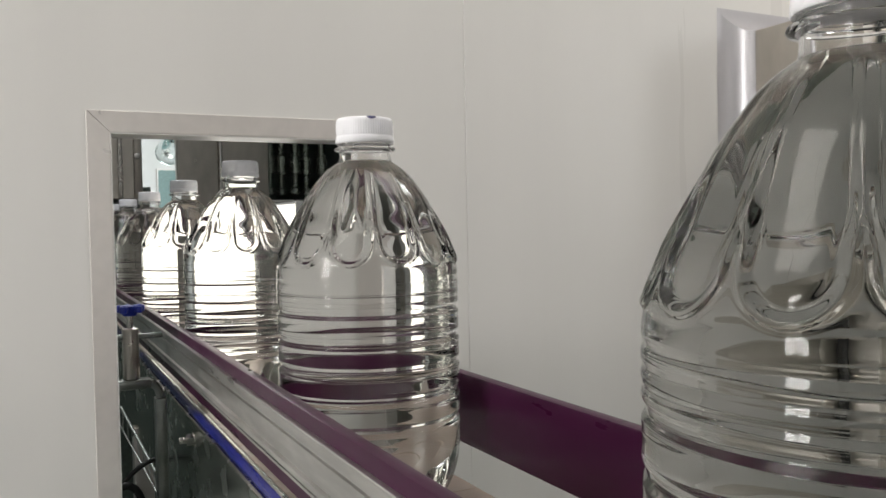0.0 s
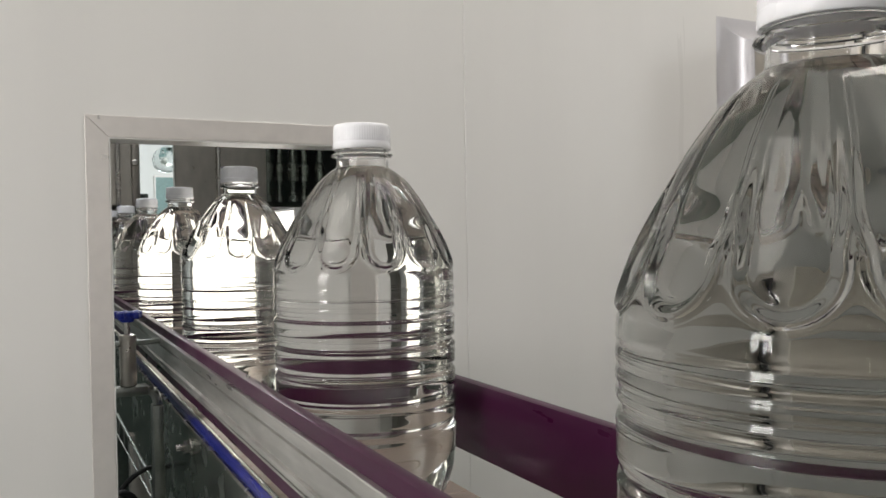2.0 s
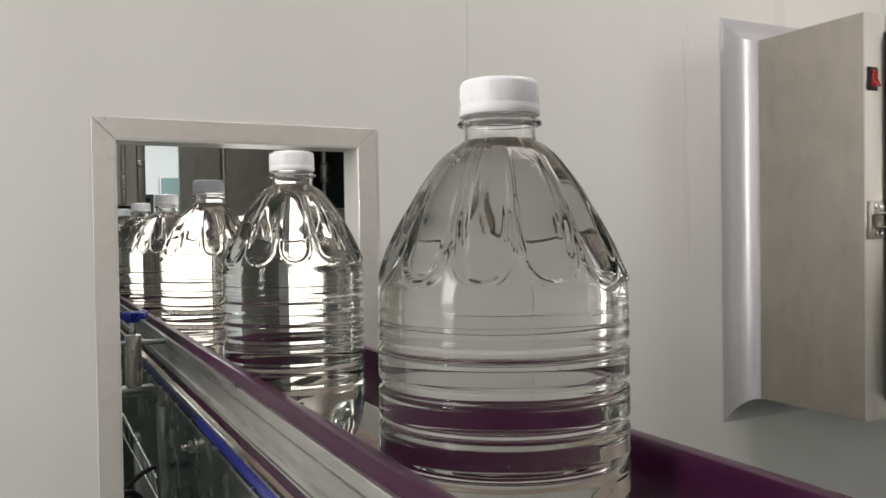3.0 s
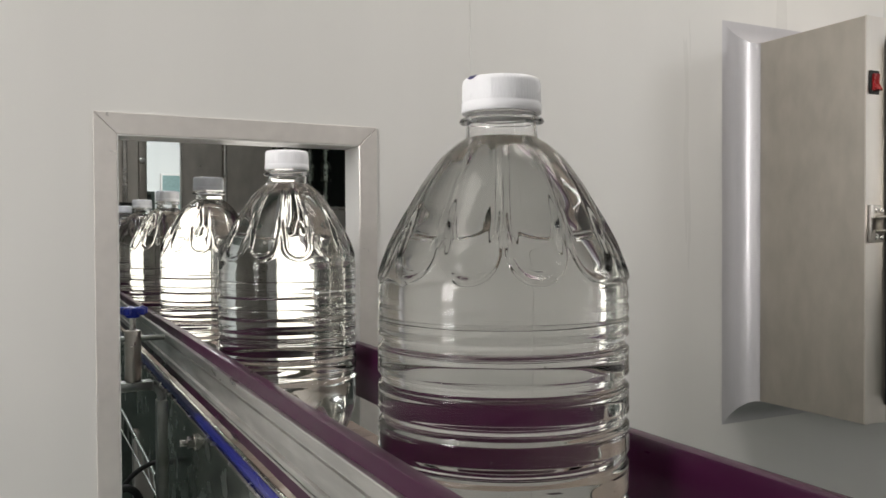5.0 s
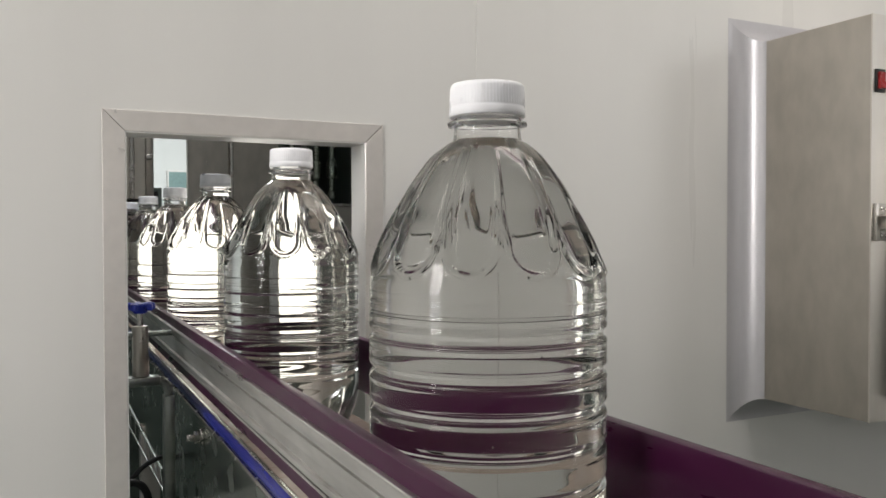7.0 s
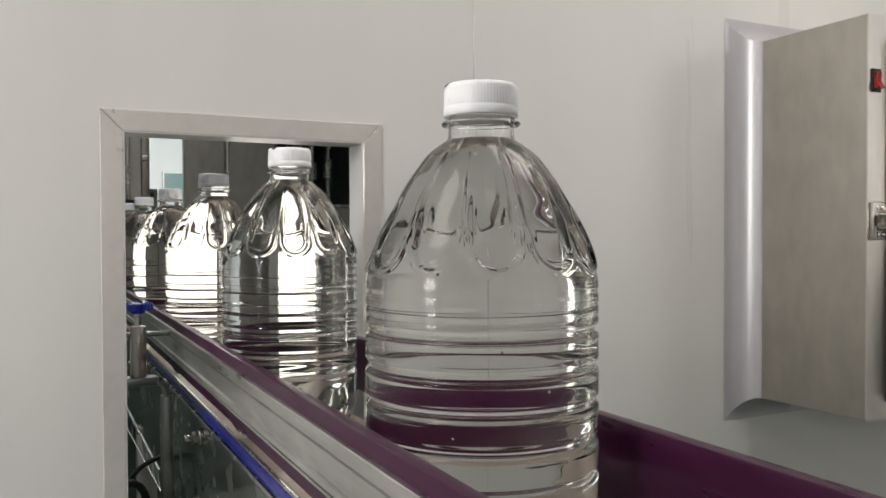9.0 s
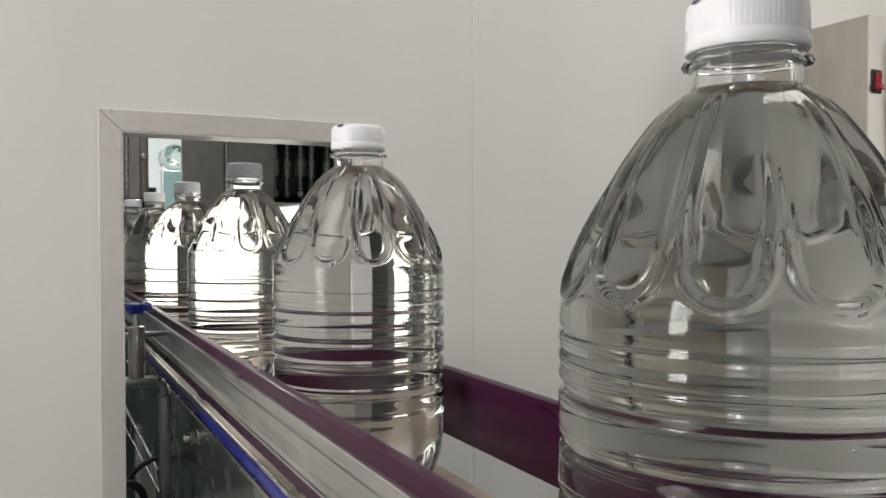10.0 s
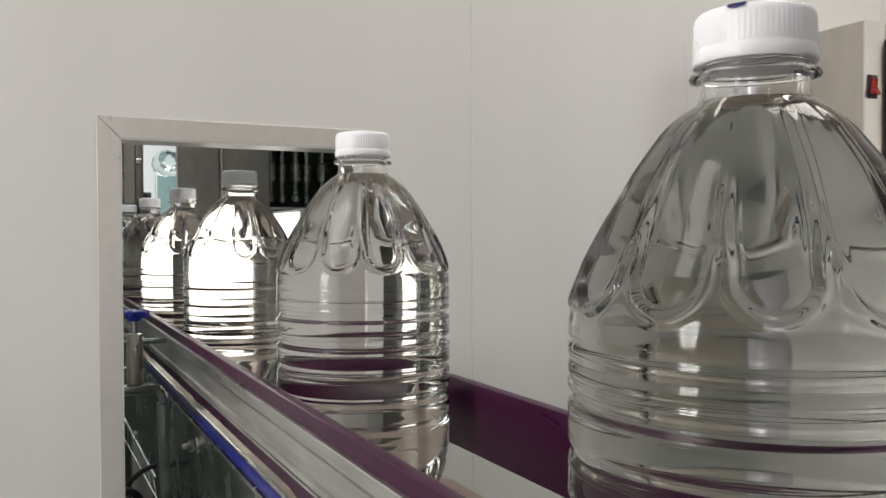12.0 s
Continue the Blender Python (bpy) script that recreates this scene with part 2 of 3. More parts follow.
# tall windows beside the camera
for name, xa, ya, yb in (("window_1", X0 - 0.08, -0.33, 0.27), ("window_2", X1 + 0.03, -1.6, -0.8)):
    win = thing(name, (0, 0, 0), "tall bright window with a white frame", "window", kind="structure")
    fr = bmesh.new()
    for b in ((ya, ya + 0.04, 1.1, 2.4), (yb - 0.04, yb, 1.1, 2.4), (ya + 0.04, yb - 0.04, 1.1, 1.14), (ya + 0.04, yb - 0.04, 2.36, 2.4)):
        box(fr, xa, xa + 0.05, *b, 0.004)
    box(fr, xa, xa + 0.05, (ya + yb) / 2 - 0.025, (ya + yb) / 2 + 0.025, 1.1405, 2.3595, 0.004)
    part("window_frame", fr, WHITE, win, "white window frame")


win = thing("window_4", (0, 0, 0), "narrow bright window with a white frame", "window", kind="structure")
fr = bmesh.new()
for b in ((-0.2, -0.16, 0.9, 2.3), (0.40, 0.44, 0.9, 2.3), (-0.16, 0.40, 0.9, 0.94), (-0.16, 0.40, 2.26, 2.3)):
    box(fr, b[0], b[1], Y0 - 0.08, Y0 - 0.03, b[2], b[3], 0.004)
part("window_frame", fr, WHITE, win, "white window frame")


# ---- pass box on the panel wall ----
def pass_box():
    ob = thing("pass_box", (1.1456, WALL, 0), "brushed stainless steel pass-through box set in the panel wall", "cabinet")
    zt, zb, dep, L = EYE + 0.3304, EYE - 0.2968, WALL - 0.8414, 0.045
    wid = 0.62
    bm = box(bmesh.new(), 0, wid, -dep, 0, zb, zt, 0.0005, 1)
    part("body", bm, STEEL_V, ob)
    # rounded coving where the box meets the wall, mitred
    n = 14

    def corner(sx, sz, x, z):
        pts = [(x + sx * 0.0004, -0.0004, z + sz * 0.0004)]
        for i in range(n + 1):
            a = math.pi / 2 * i / n
            o, y = L * (1 - math.sin(a)) + 0.0006, -L * (1 - math.cos(a)) - 0.0006
            pts.append((x + sx * o, y, z + sz * o))
        return pts
    cs = [corner(-1, 1, 0, zt), corner(1, 1, wid, zt), corner(1, -1, wid, zb), corner(-1, -1, 0, zb)]
    for a, b in ((3, 0), (0, 1), (1, 2), (2, 3)):
        bm = bmesh.new()
        va, vb = [bm.verts.new(v) for v in cs[a]], [bm.verts.new(v) for v in cs[b]]
        for i in range(n + 2):
            k = (i + 1) % (n + 2)
            bm.faces.new((va[i], vb[i], vb[k], va[k]))
        bm.faces.new(va)
        bm.faces.new(vb[::-1])
        bmesh.ops.recalc_face_normals(bm, faces=bm.faces)
        part("coving", bm, COVING, ob, "satin aluminium coving strip", 30)
    # front frame, gasket and door
    yf = -dep
    sw_ = 0.047
    for b in ((-0.0003, sw_), (wid - sw_, wid + 0.0003)):
        part("front_strip", box(bmesh.new(), b[0], b[1], yf - 0.0022, yf + 0.0002, zb - 0.0003, zt + 0.0003), BRUSHED, ob, "bright brushed front strip", 0)
    part("gasket", box(bmesh.new(), sw_ + 0.0005, wid - sw_ - 0.0005, yf - 0.008, yf - 0.0003, zb + 0.026, zt - 0.026, 0.001, 1), BLACK, ob, "black rubber door gasket")
    dx = sw_ + 0.008
    part("door", box(bmesh.new(), dx, wid - dx, yf - 0.03, yf - 0.008, zb + 0.034, zt - 0.034, 0.003, 2), STEEL_V, ob, "closed brushed steel door")
    # strap hinge with screwed tabs
    zc = EYE + 0.012
    hinge = part("hinge", box(bmesh.new(), 0.003, 0.0125, yf - 0.010, yf - 0.0022, zc - 0.029, zc + 0.029, 0.0012, 2), STEEL, ob, "steel strap hinge")
    for z0 in (zc - 0.0285, zc + 0.0125):
        part("tab", box(bmesh.new(), 0.0128, 0.038, yf - 0.0055, yf - 0.0022, z0, z0 + 0.016, 0.0010, 2), STEEL, hinge)
        for sx in (0.0185, 0.0315):
            part("screw", rod(bmesh.new(), (sx, yf - 0.0055, z0 + 0.008), (sx, yf - 0.0088, z0 + 0.008), 0.0046, 14, 0.003, 0.0006), BRIGHT, hinge)
    bm = bmesh.new()
    box(bm, 0.0128, 0.105, yf - 0.034, yf - 0.0305, zc - 0.0115, zc + 0.0115, 0.0012, 2)
    box(bm, 0.0128, 0.050, yf - 0.0304, yf - 0.0024, zc - 0.0118, zc - 0.0090, 0.0006, 1)
    box(bm, 0.0128, 0.050, yf - 0.0304, yf - 0.0024, zc + 0.0090, zc + 0.0118, 0.0006, 1)
    part("strap", bm, STEEL, hinge, "folded steel strap")
    # rocker switch
    zs, xs = EYE + 0.229, 0.0165
    sw = part("switch_bezel", box(bmesh.new(), xs - 0.0105, xs + 0.0105, yf - 0.005, yf - 0.0022, zs - 0.018, zs + 0.018, 0.001, 2), BLACK, ob, "black switch bezel")
    bm = bmesh.new()
    extr = [(-0.013, -0.005), (-0.013, -0.0085), (0.001, -0.0075), (0.013, -0.014), (0.013, -0.005)]
    a = [bm.verts.new((xs - 0.0075, yf + y, zs - z)) for z, y in extr]
    b = [bm.verts.new((xs + 0.0075, yf + y, zs - z)) for z, y in extr]
    for i in range(5):
        bm.faces.new((a[i], a[(i + 1) % 5], b[(i + 1) % 5], b[i]))
    bm.faces.new(a[::-1])
    bm.faces.new(b)
    bmesh.ops.recalc_face_normals(bm, faces=bm.faces)
    bmesh.ops.bevel(bm, geom=bm.edges[:], offset=0.0008, segments=2, affect="EDGES")
    part("rocker", bm, RED, sw, "red rocker")
    return ob


pass_box()


# ---- conveyor ----
RUN0, RUN1 = -4.4, 7.0


def conveyor():
    ob = thing("conveyor", (0, 0, 0), "stainless steel bottle conveyor with purple plastic guide rails", "conveyor")
    for x, s in ((0.203, -1), (0.3805, 1)):
        o = [(x - 0.0015, BELT - 0.19), (x - 0.0015, BELT - 0.023), (x - 0.0005, BELT - 0.021), (x - 0.0005, BELT + 0.005), (x + 0.0015, BELT + 0.005), (x + 0.0015, BELT - 0.19)]
        if s > 0:
            o = [(2 * x - a, min(b, BELT - 0.012)) for a, b in o]
        bm = extrude_y(bmesh.new(), o, RUN0, RUN1)
        part("side_plate", bm, DULL, ob, "stainless side plate", 0)
    x = 0.203
    roll = [(x - 0.0016 - 0.0058 * math.sin(math.pi * k / 14) ** 0.8, BELT + 0.0045 - 0.0165 * k / 14) for k in range(15)]
    part("edge_film", extrude_y(bmesh.new(), roll, RUN0, RUN1), FILM, ob, "shiny deep blue film rolled over the plate edge", 40)
    part("edge_bead", rod(bmesh.new(), (x - 0.004, RUN0, BELT - 0.0150), (x - 0.004, RUN1, BELT - 0.0150), 0.0030, 14), BRIGHT, ob, "polished edge bead")
    part("edge_bead", rod(bmesh.new(), (x - 0.0028, RUN0, BELT + 0.0062), (x - 0.0028, RUN1, BELT + 0.0062), 0.0015, 14), BRIGHT, ob, "polished edge bead")
    part("bed", box(bmesh.new(), 0.206, 0.377, RUN0, RUN1, BELT - 0.05, BELT - 0.012, 0.002, 1), BLACK, ob)
    for y in (-3.6, -1.8, 0.45, 1.9, 3.7, 5.6):
        for xx in (0.215, 0.369):
            part("leg", box(bmesh.new(), xx - 0.02, xx + 0.02, y - 0.02, y + 0.02, 0, BELT - 0.18, 0.003, 2), STEEL, ob)
    for y in (-0.9, -0.1, 0.55, 1.158, 1.9, 2.6):
        z = BELT - 0.041
        bm = rod(bmesh.new(), (0.2015, y, z), (0.197, y, z), 0.0120, 18, bevel=0.001)
        rod(bm, (0.197, y, z), (0.189, y, z), 0.0085, 6)
        rod(bm, (0.189, y, z), (0.179, y, z), 0.0046, 12, bevel=0.0006)
        part("bolt", bm, BRIGHT, ob, "steel hexagon bolt")
    return ob


conveyor()


def guide_rails():
    zt, zb = EYE - 0.1305, EYE - 0.2018
    left = thing("guide_rail", (0, 0, 0), "purple plastic guide strip in a ribbed aluminium rail", "guide rail", "guide rails")
    part("strip", box(bmesh.new(), 0.1795, 0.190, RUN0, RUN1, zb, zt, 0.0016, 2), PURPLE, left, "scuffed purple plastic strip")
    # ribbed profile on the outer side
    x, t, b = 0.1793, EYE - 0.1425, EYE - 0.1862
    h, q = t - b, 0.0046
    o = [(x, t), (x - q + 0.0008, t)]
    # (share of the height, depth of the face): top lip, slot, middle web, sloping web, split bottom lip
    for c, d in ((0.02, 0.0046), (0.20, 0.0046), (0.215, 0.0012), (0.30, 0.0012), (0.315, 0.0032), (0.54, 0.0034), (0.56, 0.0024), (0.76, 0.0016),
                 (0.785, 0.0008), (0.80, 0.0042), (0.895, 0.0046), (0.90, 0.0022), (0.925, 0.0022), (0.93, 0.0046), (0.985, 0.0046)):
        o.append((x - d, t - c * h))
    o += [(x - q + 0.0008, b), (x, b)]
    part("profile", extrude_y(bmesh.new(), o, RUN0, RUN1), EXTRUDED, left, "ribbed aluminium profile", 20)
    right = thing("guide_rail", (0, 0, 0), "smooth purple plastic guide rail beside the wall", "guide rail", "guide rails")
    part("strip", box(bmesh.new(), 0.3645, 0.376, RUN0, RUN1, EYE - 0.2035, EYE - 0.1370, 0.0018, 2), PURPLE, right)
    part("profile", box(bmesh.new(), 0.3763, 0.388, RUN0, RUN1, EYE - 0.19, EYE - 0.150, 0.002, 2), EXTRUDED, right)
    return left, right


guide_rails()


def guide_bracket(x, y, side=1):
    ob = thing("guide_bracket", (x, y, BELT), "stainless guide bracket with a blue clamp knob", "bracket", "guide brackets")
    z = EYE - BELT
    bm = rod(bmesh.new(), (0, 0, z - 0.210), (0, 0, z - 0.137), 0.0115, 28, bevel=0.0012)
    part("post", bm, STEEL_V, ob, "round steel post")
    part("stem", rod(bmesh.new(), (0, 0, z - 0.1368), (0, 0, z - 0.116), 0.0042, 14), BRIGHT, ob)
    bm = bmesh.new()
    rod(bm, (0, 0, z - 0.119), (0, 0, z - 0.104), 0.0095, 20, 0.0135, 0.002)
    for k in range(5):
        a = 2 * math.pi * k / 5 + 0.35
        c, s = math.cos(a), math.sin(a)
        rod(bm, (0, 0, z - 0.109), (0.0175 * c, 0.0175 * s, z - 0.1075), 0.0052, 12, bevel=0.001)
        rod(bm, (0.0175 * c, 0.0175 * s, z - 0.114), (0.0175 * c, 0.0175 * s, z - 0.104), 0.0052, 14, bevel=0.0016)
    part("knob", bm, BLUE, ob, "blue plastic star knob")
    dx = 0.1757 - x if side > 0 else 0.388 - x
    bm = rod(bmesh.new(), (-0.03 * side, 0, z - 0.149), (dx, 0, z - 0.149), 0.004, 18, bevel=0.0008)
    part("clamp_rod", bm, BRACKET, ob)
    # hollow plate below the post
    bm = bmesh.new()
    lo, hi = -0.045, 0.0462
    box(bm, lo, hi - 0.020, -0.012, 0.012, z - 0.224, z - 0.2102, 0.0025, 2)
    for k in range(7):          # rounded outer corner
        u, v = math.pi / 2 * k / 7, math.pi / 2 * (k + 1) / 7
        c = (hi - 0.023, z - 0.240)
        rod(bm, (c[0] + 0.016 * math.sin(u), 0, c[1] + 0.0225 * math.cos(u)), (c[0] + 0.016 * math.sin(v), 0, c[1] + 0.0225 * math.cos(v)), 0.0068, 10)
    box(bm, hi - 0.0155, hi, -0.012, 0.012, z - 0.40, z - 0.240, 0.002, 2)
    box(bm, lo, lo + 0.010, -0.012, 0.012, z - 0.40, z - 0.2242, 0.002, 2)
    box(bm, lo, 0.0705, -0.012, 0.012, z - 0.415, z - 0.4002, 0.002, 2)
    part("plate", bm, BRACKET, ob, "folded steel bracket plate")
    return ob


guide_bracket(0.131, 1.256)
guide_bracket(0.131, 2.35)

# wire rack and cables beside the conveyor, past the opening
def wire_rack():
    ob = thing("wire_rack", (0, 0, 0), "slanting steel wire rack slung under the conveyor", "wire rack")
    a0, a1 = Vector((0.158, 1.74, EYE - 0.345)), Vector((0.196, 1.545, EYE - 0.430))
    b0, b1 = Vector((0.152, 1.72, EYE - 0.372)), Vector((0.193, 1.50, EYE - 0.456))
    part("rail", rod(bmesh.new(), a0, a1, 0.0030, 12), BRACKET, ob)
    part("rail", rod(bmesh.new(), b0, b1, 0.0014, 10), BRACKET, ob)
    for k in range(7):
        u = (k + 0.5) / 7
        part("rung", rod(bmesh.new(), a0.lerp(a1, u), b0.lerp(b1, u + 0.05), 0.0011, 8), BRACKET, ob)
    return ob


wire_rack()


def cable(points, r, label):
    cu = bpy.data.curves.new("cable", "CURVE")
    cu.dimensions, cu.bevel_depth, cu.bevel_resolution = "3D", r, 3
    sp = cu.splines.new("BEZIER")
    sp.bezier_points.add(len(points) - 1)
    for q, c in zip(sp.bezier_points, points):
        q.co = c
        q.handle_left_type = q.handle_right_type = "AUTO"
    cu.materials.append(BLACK)
    return tagged(new("cable", cu), label, "cable")


cable([(0.10, 1.45, EYE - 0.44), (0.134, 1.42, EYE - 0.403), (0.148, 1.42, EYE - 0.389), (0.164, 1.42, EYE - 0.379), (0.181, 1.42, EYE - 0.374), (0.2005, 1.42, EYE - 0.378)], 0.004, "black cable hanging beside the conveyor plate")


cable([(0.09, 1.34, EYE - 0.43), (0.124, 1.34, EYE - 0.388), (0.137, 1.34, EYE - 0.392), (0.146, 1.34, EYE - 0.404), (0.151, 1.34, EYE - 0.425), (0.17, 1.34, EYE - 0.50), (0.2005, 1.34, EYE - 0.53)], 0.006, "coiled black hose beside the conveyor plate")


# ---- light board for inspecting the bottles ----
lb = thing("light_board", (0, 0, 0), "white glowing inspection light board beside the bottles", "light")
part("face", box(bmesh.new(), 0.4275, 0.430, 1.43, 2.3, BELT - 0.005, EYE + 0.045, 0.0005, 1), LAMP, lb, "glowing white board face")
part("housing", box(bmesh.new(), 0.4303, 0.452, 1.425, 2.305, BELT - 0.012, EYE + 0.050, 0.002, 2), WHITE, lb, "white housing")
for y in (1.5, 2.2):
    part("foot", box(bmesh.new(), 0.434, 0.448, y - 0.012, y + 0.012, 0, BELT - 0.0122, 0.001, 1), STEEL, lb)


# ---- machine enclosure in the next room ----
K = FAR / 2.5
def enclosure():
    ob = thing("machine_enclosure", (0, 0, 0), "stainless steel machine enclosure with dark viewing panes", "machine")
    dx0, dx1 = 0.302 * K, 0.397 * K
    y0, y1 = FAR, FAR + 0.04
    zl = EYE + 0.128
    part("panel", box(bmesh.new(), -1.2, 0.16, y0, y1, 1.25, TOP - 0.05, 0.003, 1), STEEL_V, ob)
    # made-up dark sheets block the bright room from view under the conveyor
    part("dark_screen", box(bmesh.new(), 0.4110, dx1 - 0.0005, y0, y1, 0, 0.92, 0.003, 1), CASE, ob, "added dark green sheet keeping the view under the conveyor dark")
    # made-up closed shroud, added so the conveyor mouth reads dark
    for b in ((0.10, 0.115, 0.78, 1.42), (0.43, 0.445, 0.78, 1.42), (0.1155, 0.4295, 1.405, 1.42)):
        part("dark_shroud", box(bmesh.new(), b[0], b[1], y1 + 0.003, 6.95, b[2], b[3], 0.002, 1), CASE, ob, "added dark green shroud that darkens the conveyor mouth")
    part("dark_screen", box(bmesh.new(), 0.1605, 0.4105, y0, y1, 0, 0.78, 0.003, 1), CASE, ob, "added dark green sheet keeping the view under the conveyor dark")
    part("dark_screen", box(bmesh.new(), -1.2, 0.16, y0, y1, 0, 1.2495, 0.003, 1), CASE, ob, "added dark green sheet keeping the view under the conveyor dark")
    part("panel", box(bmesh.new(), 0.1605, dx0 - 0.03, y0, y1, zl, TOP - 0.05, 0.003, 1), STEEL_V, ob)
    part("panel", box(bmesh.new(), dx1, 0.517 * K, y0, y1, 0, TOP - 0.05, 0.004, 1), STEEL_V, ob)
    part("panel", box(bmesh.new(), 0.527 * K, 0.668 * K, y0, y1, 0, TOP - 0.05, 0.004, 1), STEEL_V, ob)
    part("post", box(bmesh.new(), 0.5175 * K, 0.5265 * K, y0 - 0.02, y1 - 0.01, 0, TOP - 0.05, 0.004, 2), BRIGHT, ob)
    part("post", box(bmesh.new(), 0.235 * K, 0.247 * K, y0 - 0.035, y0 - 0.005, zl, TOP - 0.05, 0.004, 2), BRIGHT, ob)
    part("post", box(bmesh.new(), dx0 - 0.03, dx0, y0, y1, zl, TOP - 0.05, 0.004, 2), STEEL_V, ob)
    part("knob", rod(bmesh.new(), (0.287 * K, y0, EYE + 0.215 * K), (0.287 * K, y0 - 0.03, EYE + 0.215 * K), 0.012, 18, bevel=0.003), BRIGHT, ob)
    zb = EYE + 0.09 * K
    part("sill", box(bmesh.new(), 0.669 * K, 1.3, y0 - 0.02, y1, zb - 0.012, zb, 0.002, 2), BRIGHT, ob)
    part("panel", box(bmesh.new(), 0.669 * K, 1.3, y0, y1, 0, zb - 0.0125, 0.003, 1), STEEL, ob)
    part("panel", box(bmesh.new(), 1.3005, 2.4, y0, y1, 0, TOP - 0.05, 0.003, 1), STEEL_V, ob)
    part("pane", box(bmesh.new(), 0.669 * K, 1.3, y0 + 0.012, y0 + 0.018, zb + 0.0005, TOP - 0.05), PANE, ob, "smoked acrylic pane", 0)
    # dark inside behind the pane
    bm = bmesh.new()
    box(bm, 0.669 * K, 0.669 * K + 0.01, y1 + 0.002, y1 + 0.7, 0.4, TOP - 0.05)
    box(bm, 1.29, 1.3, y1 + 0.002, y1 + 0.7, 0.4, TOP - 0.05)
    box(bm, 0.669 * K + 0.0105, 1.2895, y1 + 0.69, y1 + 0.7, 0.4, TOP - 0.05)
    part("inner_case", bm, CASE, ob, "dark machine interior", 0)
    for i, x in enumerate((0.96, 1.02, 1.075, 1.135, 1.20)):
        bm = bmesh.new()
        z = EYE + 0.15
        prof = [(0.012, z), (0.02, z + 0.004), (0.02, z + 0.03), (0.011, z + 0.035), (0.011, z + 0.09), (0.024, z + 0.095), (0.024, z + 0.17), (0.016, z + 0.18), (0.016, z + 0.40), (0.02, z + 0.42), (0.02, z + 0.9)]
        lathe(bm, prof, 20)
        bmesh.ops.translate(bm, verts=bm.verts, vec=(x, y1 + 0.14 + 0.03 * (i % 2), 0))
        part("filling_valve", bm, BRIGHT, ob, "steel filling valve")
    part("valve_beam", box(bmesh.new(), 0.669 * K + 0.0105, 1.2895, y1 + 0.1, y1 + 0.24, EYE + 1.05, EYE + 1.12, 0.004, 1), STEEL, ob)
    return ob


enclosure()
w2 = thing("window_3", (0, 0, 0), "dim window in the white wall of the next room", "window", kind="structure")
part("window_frame", box(bmesh.new(), 0.97, 1.25, Y1 - 0.03, Y1 - 0.001, EYE + 0.1, EYE + 0.52, 0.004, 1), TRIM, w2)
part("pane", box(bmesh.new(), 0.985, 1.235, Y1 - 0.034, Y1 - 0.0305, EYE + 0.115, EYE + 0.505), material("dim_glass", (0.22, 0.31, 0.30), 0.1, 0, 0.2, 3), w2, "dim green-grey pane", 0)


# ---- bottles ----
H = 0.342           # cap top to base
R = 0.0815
PETALS = 12
CREASE = 0.2410
OUTLINE = [(0.0600, 0.0), (0.0655, 0.0012), (0.0700, 0.008), (0.0745, 0.018), (0.0785, 0.030), (0.0806, 0.042), (0.0812, 0.060), (0.0815, 0.100), (0.0815, 0.196),
           (0.0811, 0.207), (0.0782, 0.220), (0.0734, 0.2333), (0.0647, 0.2516), (0.0531, 0.2725), (0.0402, 0.2905), (0.0310, 0.2990), (0.0242, 0.3030)]
# small beads above, then barrel rings with a notch between each
GROOVES = ((0.1985, 0.0009, 0.0016), (0.190, 0.0008, 0.0016), (0.1825, 0.0007, 0.0014))
RINGS, NOTCH = (0.0765, 0.1735), 0.02425


def outline_radius(z):
    for (r0, z0), (r1, z1) in zip(OUTLINE, OUTLINE[1:]):
        if z <= z1:
            k = (z - z0) / (z1 - z0)
            return r0 + (r1 - r0) * k
    return OUTLINE[-1][0]


def smooth_step(a, b, x):
    k = min(max((x - a) / (b - a), 0), 1)
    return k * k * (3 - 2 * k)


def bottle_radius(r, z, a):
    # ring grooves
    for zc, d, wd in GROOVES:
        r -= d * math.exp(-((z - zc) / wd) ** 2)
    lo, hi = RINGS
    if lo - 0.012 < z < hi + 0.010:
        k = (z - lo) / NOTCH
        e = abs(k - round(k)) * NOTCH           # distance to the nearest notch
        r += 0.0004 * math.exp(-((e - 0.0052) / 0.0014) ** 2) - 0.0009 * math.exp(-e / 0.0050) - 0.0019 * smooth_step(0.0036, 0.0014, e) + 0.0005 * math.exp(-(e / 0.0008) ** 2)
    period = 2 * math.pi / PETALS
    u = ((a + period / 2) % period - period / 2)
    # long petals on the shoulder: a rolled ridge round a sunk panel, which is creased above its rounded foot
    if 0.205 < z < 0.303:
        foot, x = 0.2310, u * r
        half = (0.395 + 0.075 * smooth_step(foot, 0.250, z)) * period * r
        s = math.hypot(x, z - foot) - half if z < foot else abs(x) - half
        fade = 0.24 + 0.76 * smooth_step(0.270, 0.238, z)
        fade *= smooth_step(0.302, 0.288, z)
        sink = 0.0022 if z > CREASE + 0.003 else 0.0008 + 0.0014 * smooth_step(0.226, CREASE + 0.003, z)
        r += fade * 0.0021 * math.exp(-((s - 0.0009) / 0.0019) ** 2)
        r -= fade * sink * smooth_step(0.0004, -0.0038, s)
        r -= fade * 0.0009 * math.exp(-((s + 0.0030) / 0.0016) ** 2)
    # fluted foot
    if z < 0.05 and r > 0.058:
        k = smooth_step(0.05, 0.02, z)
        r -= k * 0.0014 * (0.5 + 0.5 * math.cos(a * 10)) ** 2
    return r


